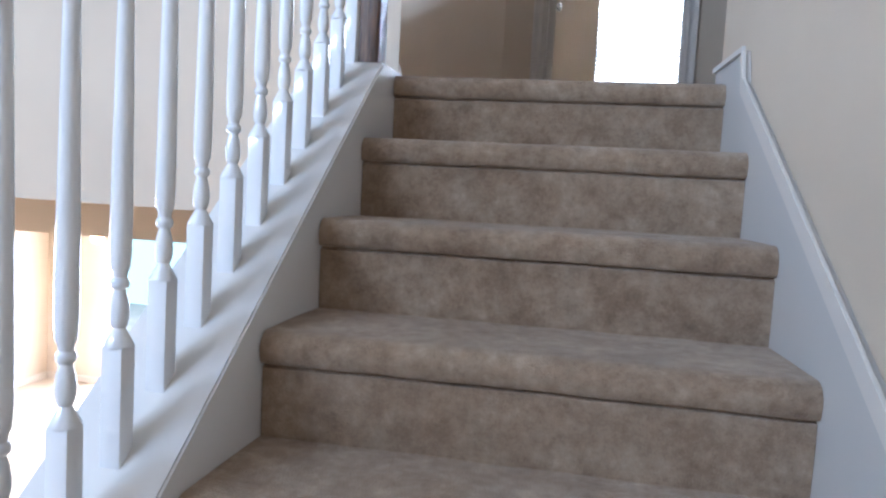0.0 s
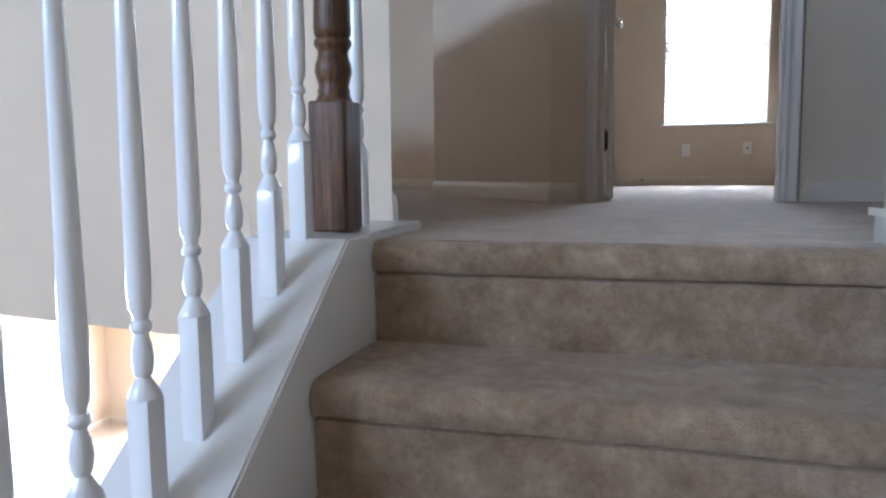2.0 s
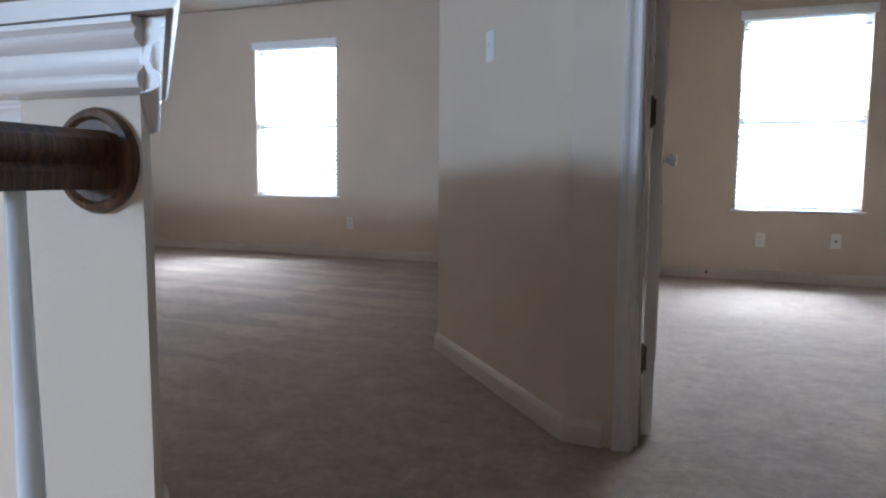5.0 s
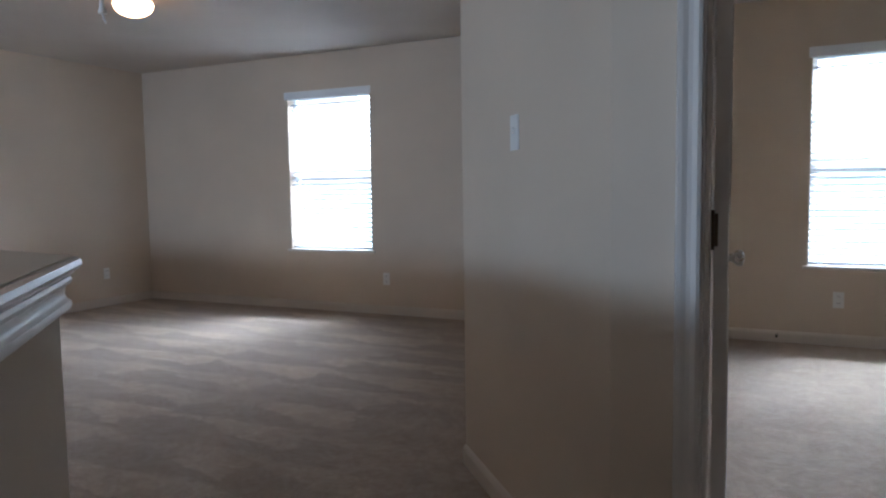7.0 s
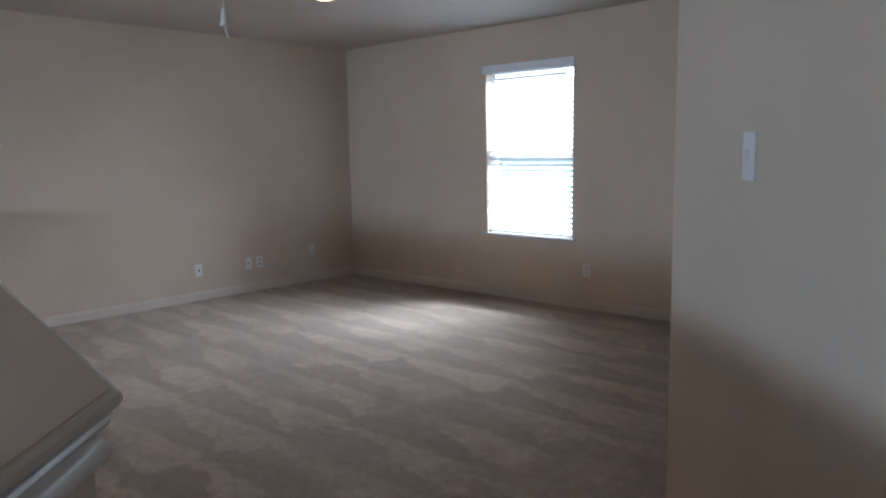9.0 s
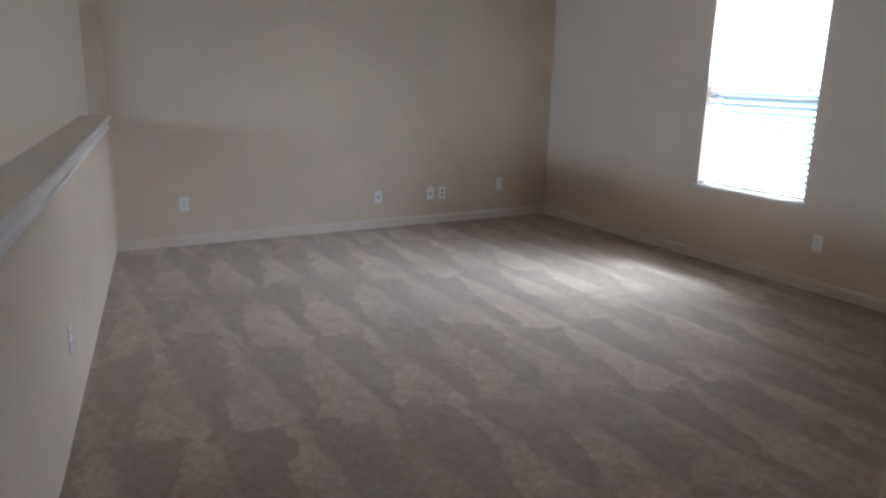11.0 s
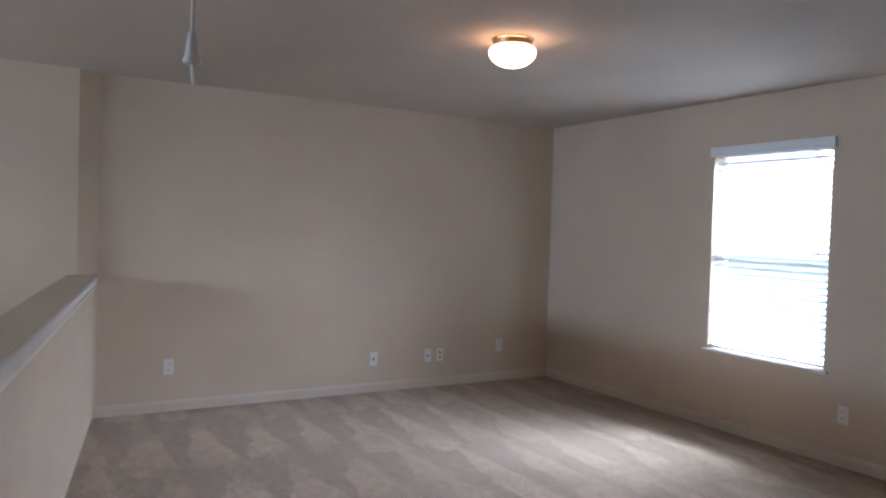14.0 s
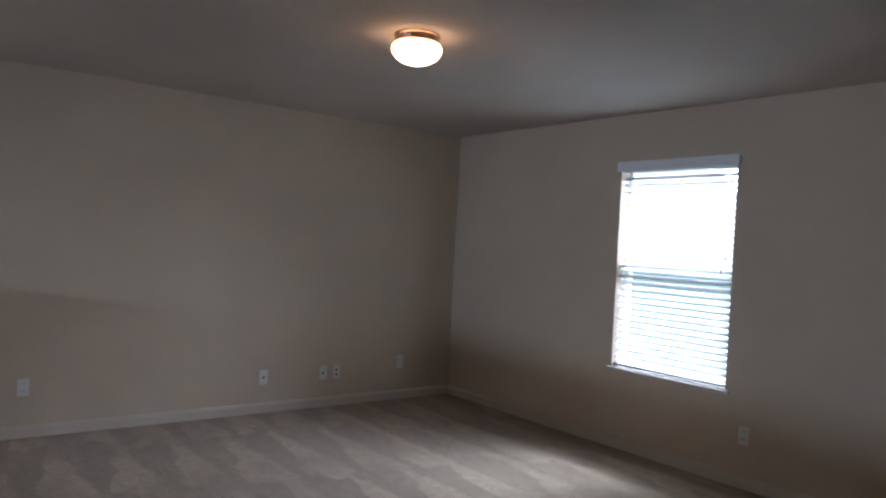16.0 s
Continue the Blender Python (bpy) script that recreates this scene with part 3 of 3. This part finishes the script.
frame_ob = thing("door_frame", "white painted moulded door casing", "door frame", kind="structure")
part("casing", casing(bmesh.new(), DY, -1), TRIM, frame_ob)
part("jamb", boxes((DOOR0 - 0.019, DOOR0, DY - 0.001, DY + 0.121, 0.001, 2.045), (DOOR1, DOOR1 + 0.019, DY - 0.001, DY + 0.121, 0.001, 2.045),
     (DOOR0, DOOR1, DY - 0.001, DY + 0.121, 2.03, 2.045)), TRIM, frame_ob)
part("stop", boxes((DOOR0, DOOR0 + 0.009, DY + 0.045, DY + 0.078, 0.001, 2.03), (DOOR1 - 0.011, DOOR1, DY + 0.045, DY + 0.078, 0.001, 2.03)), TRIM, frame_ob)

door = thing("door_1", "white painted bedroom door standing open", "door", at=pose(DOOR0 + 0.010, DY + 0.13, 0.012, 0, 0, 6), kind="structure")
LW = 0.78
bm = bmesh.new()
box(bm, 0, 0.035, 0, LW, 0, 2.01, bevel=0.002)
part("leaf", bm, TRIM, door)
for z0, z1 in ((0.22, 0.86), (1.06, 1.86)):
    for y0, y1 in ((0.11, 0.32), (0.39, 0.6)):
        part("panel", box(bmesh.new(), 0.0345, 0.041, y0, y1, z0, z1, bevel=0.004), TRIM, door)
for z in (0.25, 1.02, 1.78):
    bm = boxes((0.001, 0.010, -0.0025, 0.0, z - 0.04, z + 0.04))
    lathe(bm, [(0.006, z - 0.048), (0.006, z + 0.048)], 10, at=(-0.004, -0.004, 0))
    part("hinge", bm, HINGE, door, "dark metal hinge")
bm = bmesh.new()
lathe(bm, [(0.032, 0), (0.032, 0.006), (0.014, 0.010), (0.012, 0.03), (0.022, 0.04), (0.028, 0.052), (0.026, 0.064), (0.012, 0.07)], 22)
bmesh.ops.transform(bm, matrix=pose(0.036, LW - 0.06, 0.885, 0, 90, 0), verts=bm.verts)
part("knob", bm, NICKEL, door, "round satin nickel knob", smooth=True)


# ---- plates on the walls ----
def plate(name, at, label, kind_, group=""):
    """A wall plate facing -y before it is posed."""
    p = thing(name, label, "switch" if kind_ == "switch" else "outlet", at=at, group=group)
    part("cover", box(bmesh.new(), -0.035, 0.035, -0.006, 0, -0.057, 0.057, bevel=0.002), PLATE, p)
    if kind_ == "outlet":
        for z in (-0.024, 0.024):
            part("socket", box(bmesh.new(), -0.017, 0.017, -0.009, -0.005, z - 0.014, z + 0.014, bevel=0.003), PLATE, p)
            part("slots", boxes((-0.008, -0.005, -0.0095, -0.008, z - 0.003, z + 0.007), (0.005, 0.008, -0.0095, -0.008, z - 0.003, z + 0.007)), DARK, p)
    elif kind_ == "jack":
        part("jack", boxes((-0.008, 0.008, -0.009, -0.005, -0.01, 0.006)), DARK, p)
    elif kind_ == "twin":
        part("jack", boxes((-0.008, 0.008, -0.009, -0.005, 0.012, 0.028)), DARK, p)
        part("jack", boxes((-0.008, 0.008, -0.009, -0.005, -0.028, -0.012)), DARK, p)
    else:
        part("toggle", box(bmesh.new(), -0.005, 0.005, -0.016, -0.005, -0.004, 0.016, bevel=0.0015), PLATE, p)
    return p


for y, z, k, lab in ((2.34, 0.335, "outlet", "white duplex outlet on the beige wall"), (4.01, 0.285, "jack", "white cable jack plate on the beige wall"),
                     (4.54, 0.285, "jack", "white phone jack plate beside another plate"), (4.665, 0.285, "twin", "white twin jack plate beside another plate"), (5.31, 0.335, "outlet", "white duplex outlet near the corner")):
    plate("wall_outlet", pose(LEFT + 0.0005, y, z, 0, 0, 90), lab, k, "plates on the loft wall")
plate("wall_outlet", pose(-2.9, BACK - 0.0005, 0.33), "white duplex outlet below the loft window", "outlet")
plate("wall_outlet", pose(0.758, BACK - 0.0005, 0.325), "white duplex outlet below the bedroom window", "outlet", "bedroom outlets")
plate("wall_outlet", pose(1.285, BACK - 0.0005, 0.335), "white cable plate below the bedroom window", "jack", "bedroom outlets")
ang = math.degrees(math.atan2(A_[1] - B_[1], A_[0] - B_[0])) + 180
f = 0.515
px, py = B_[0] + (A_[0] - B_[0]) * f, B_[1] + (A_[1] - B_[1]) * f
plate("light_switch", pose(px, py, 1.32, 0, 0, ang), "white light switch on the angled wall", "switch")

hw_ang = math.degrees(math.atan2(E_[1] - M_[1], E_[0] - M_[0]))
hx = -3.05
plate("wall_outlet", pose(hx, M_[1] + (hx - M_[0]) * (E_[1] - M_[1]) / (E_[0] - M_[0]) + 0.001, 0.35, 0, 0, hw_ang), "white duplex outlet low on the half wall", "outlet")

# ---- ceiling lamp and pull cord ----
LX, LY = -3.44, 3.63
lamp = thing("ceiling_lamp", "lit opal glass dome lamp with bronze rim", "ceiling lamp", at=pose(LX, LY, H) @ Matrix.Scale(0.88, 4))
bm = bmesh.new()
lathe(bm, [(0.128, 0), (0.130, -0.006), (0.122, -0.012), (0.120, -0.03), (0.124, -0.035), (0.123, -0.044), (0.110, -0.047)], 40)
part("rim", bm, BRONZE, lamp, smooth=True)
bm = bmesh.new()
lathe(bm, [(0.112, -0.045), (0.134, -0.055), (0.143, -0.075), (0.138, -0.1), (0.118, -0.128), (0.085, -0.150), (0.045, -0.163), (0.004, -0.167)], 40)
part("glass_dome", bm, OPAL, lamp, smooth=True)

CX, CY, CZ = -1.268, 1.590, 1.658
pull = thing("pull_cord", "white attic pull cord with plastic bell", "pull cord", at=pose(CX, CY, CZ))
bm = bmesh.new()
lathe(bm, [(0.0026, 0.018), (0.0026, H - CZ)], 8)
part("cord", bm, CORD, pull)
bm = bmesh.new()
lathe(bm, [(0.004, 0.022), (0.006, 0.019), (0.009, -0.010), (0.0115, -0.014), (0.0115, -0.019), (0.007, -0.021)], 18)
part("bell", bm, PLATE, pull, smooth=True)
bm = bmesh.new()
for i in range(6):
    x0, x1 = 0.012 * (i / 6) ** 1.5, 0.012 * ((i + 1) / 6) ** 1.5
    z0, z1 = -0.019 - 0.0045 * i, -0.019 - 0.0045 * (i + 1)
    bmesh.ops.create_cone(bm, cap_ends=True, segments=8, radius1=0.002, radius2=0.002, depth=0.0095, matrix=Matrix.Translation(((x0 + x1) / 2, 0, (z0 + z1) / 2)) @ Matrix.Rotation(math.atan2(x1 - x0, 0.008) * -1, 4, "Y"))
part("cord_end", bm, CORD, pull)

stop = thing("door_stop", "small spring door stop on the bedroom baseboard", "door stop", at=pose(0.37, BACK - 0.014, 0.055, 90, 0, 0))
bm = bmesh.new()
lathe(bm, [(0.012, 0), (0.012, 0.004), (0.006, 0.006), (0.006, 0.055)], 12)
part("spring", bm, NICKEL, stop)
bm = bmesh.new()
lathe(bm, [(0.009, 0.054), (0.010, 0.058), (0.010, 0.068), (0.007, 0.072)], 12)
part("tip", bm, DARK, stop)

# ---- lower room lamp ----
low = thing("pendant_lamp", "small lit twin-globe lamp in the lower room", "lamp", at=pose(-4.12, 4.2, -0.88))
bm = bmesh.new()
lathe(bm, [(0.05, 0.425), (0.05, 0.41), (0.008, 0.40), (0.008, 0.03)], 16)
box(bm, -0.13, 0.13, -0.008, 0.008, 0.02, 0.035)
part("stem", bm, NICKEL, low)
for x in (-0.13, 0.13):
    bm = bmesh.new()
    bmesh.ops.create_uvsphere(bm, u_segments=20, v_segments=12, radius=0.06, matrix=Matrix.Translation((x, 0, -0.03)))
    part("globe", bm, OPAL, low, smooth=True)

# ---- outside ----
structure("ground", boxes((-200, 200, BACK + 0.4, 400, LOW - 0.3, LOW - 0.15)), GRASS, "pale paved ground outside the house", "ground")


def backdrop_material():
    """Self-lit sheet standing in for hazy daylight: white sky over pale green-blue distance."""
    m, n, l, b = mat("glowing_distance", (0.0, 0.0, 0.0), 1.0)
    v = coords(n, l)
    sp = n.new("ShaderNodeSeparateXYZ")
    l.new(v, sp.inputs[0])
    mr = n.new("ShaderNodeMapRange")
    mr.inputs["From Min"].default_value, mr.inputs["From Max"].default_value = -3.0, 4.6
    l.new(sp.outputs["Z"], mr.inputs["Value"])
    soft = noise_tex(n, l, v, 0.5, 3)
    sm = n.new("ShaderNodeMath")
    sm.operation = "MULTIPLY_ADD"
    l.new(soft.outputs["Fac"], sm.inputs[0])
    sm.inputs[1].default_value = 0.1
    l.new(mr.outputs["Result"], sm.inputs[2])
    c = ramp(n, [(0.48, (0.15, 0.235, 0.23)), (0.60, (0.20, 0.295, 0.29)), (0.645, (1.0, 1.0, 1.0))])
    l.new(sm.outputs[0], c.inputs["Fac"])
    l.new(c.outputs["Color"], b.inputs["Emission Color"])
    # brightness is emitted by the sheet itself, which also lights the rooms
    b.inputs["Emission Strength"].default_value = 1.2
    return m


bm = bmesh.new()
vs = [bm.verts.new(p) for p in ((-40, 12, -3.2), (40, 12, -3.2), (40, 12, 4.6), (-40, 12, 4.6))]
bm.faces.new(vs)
structure("backdrop", bm, backdrop_material(), "glowing sheet of hazy white sky over pale distant trees", "backdrop")
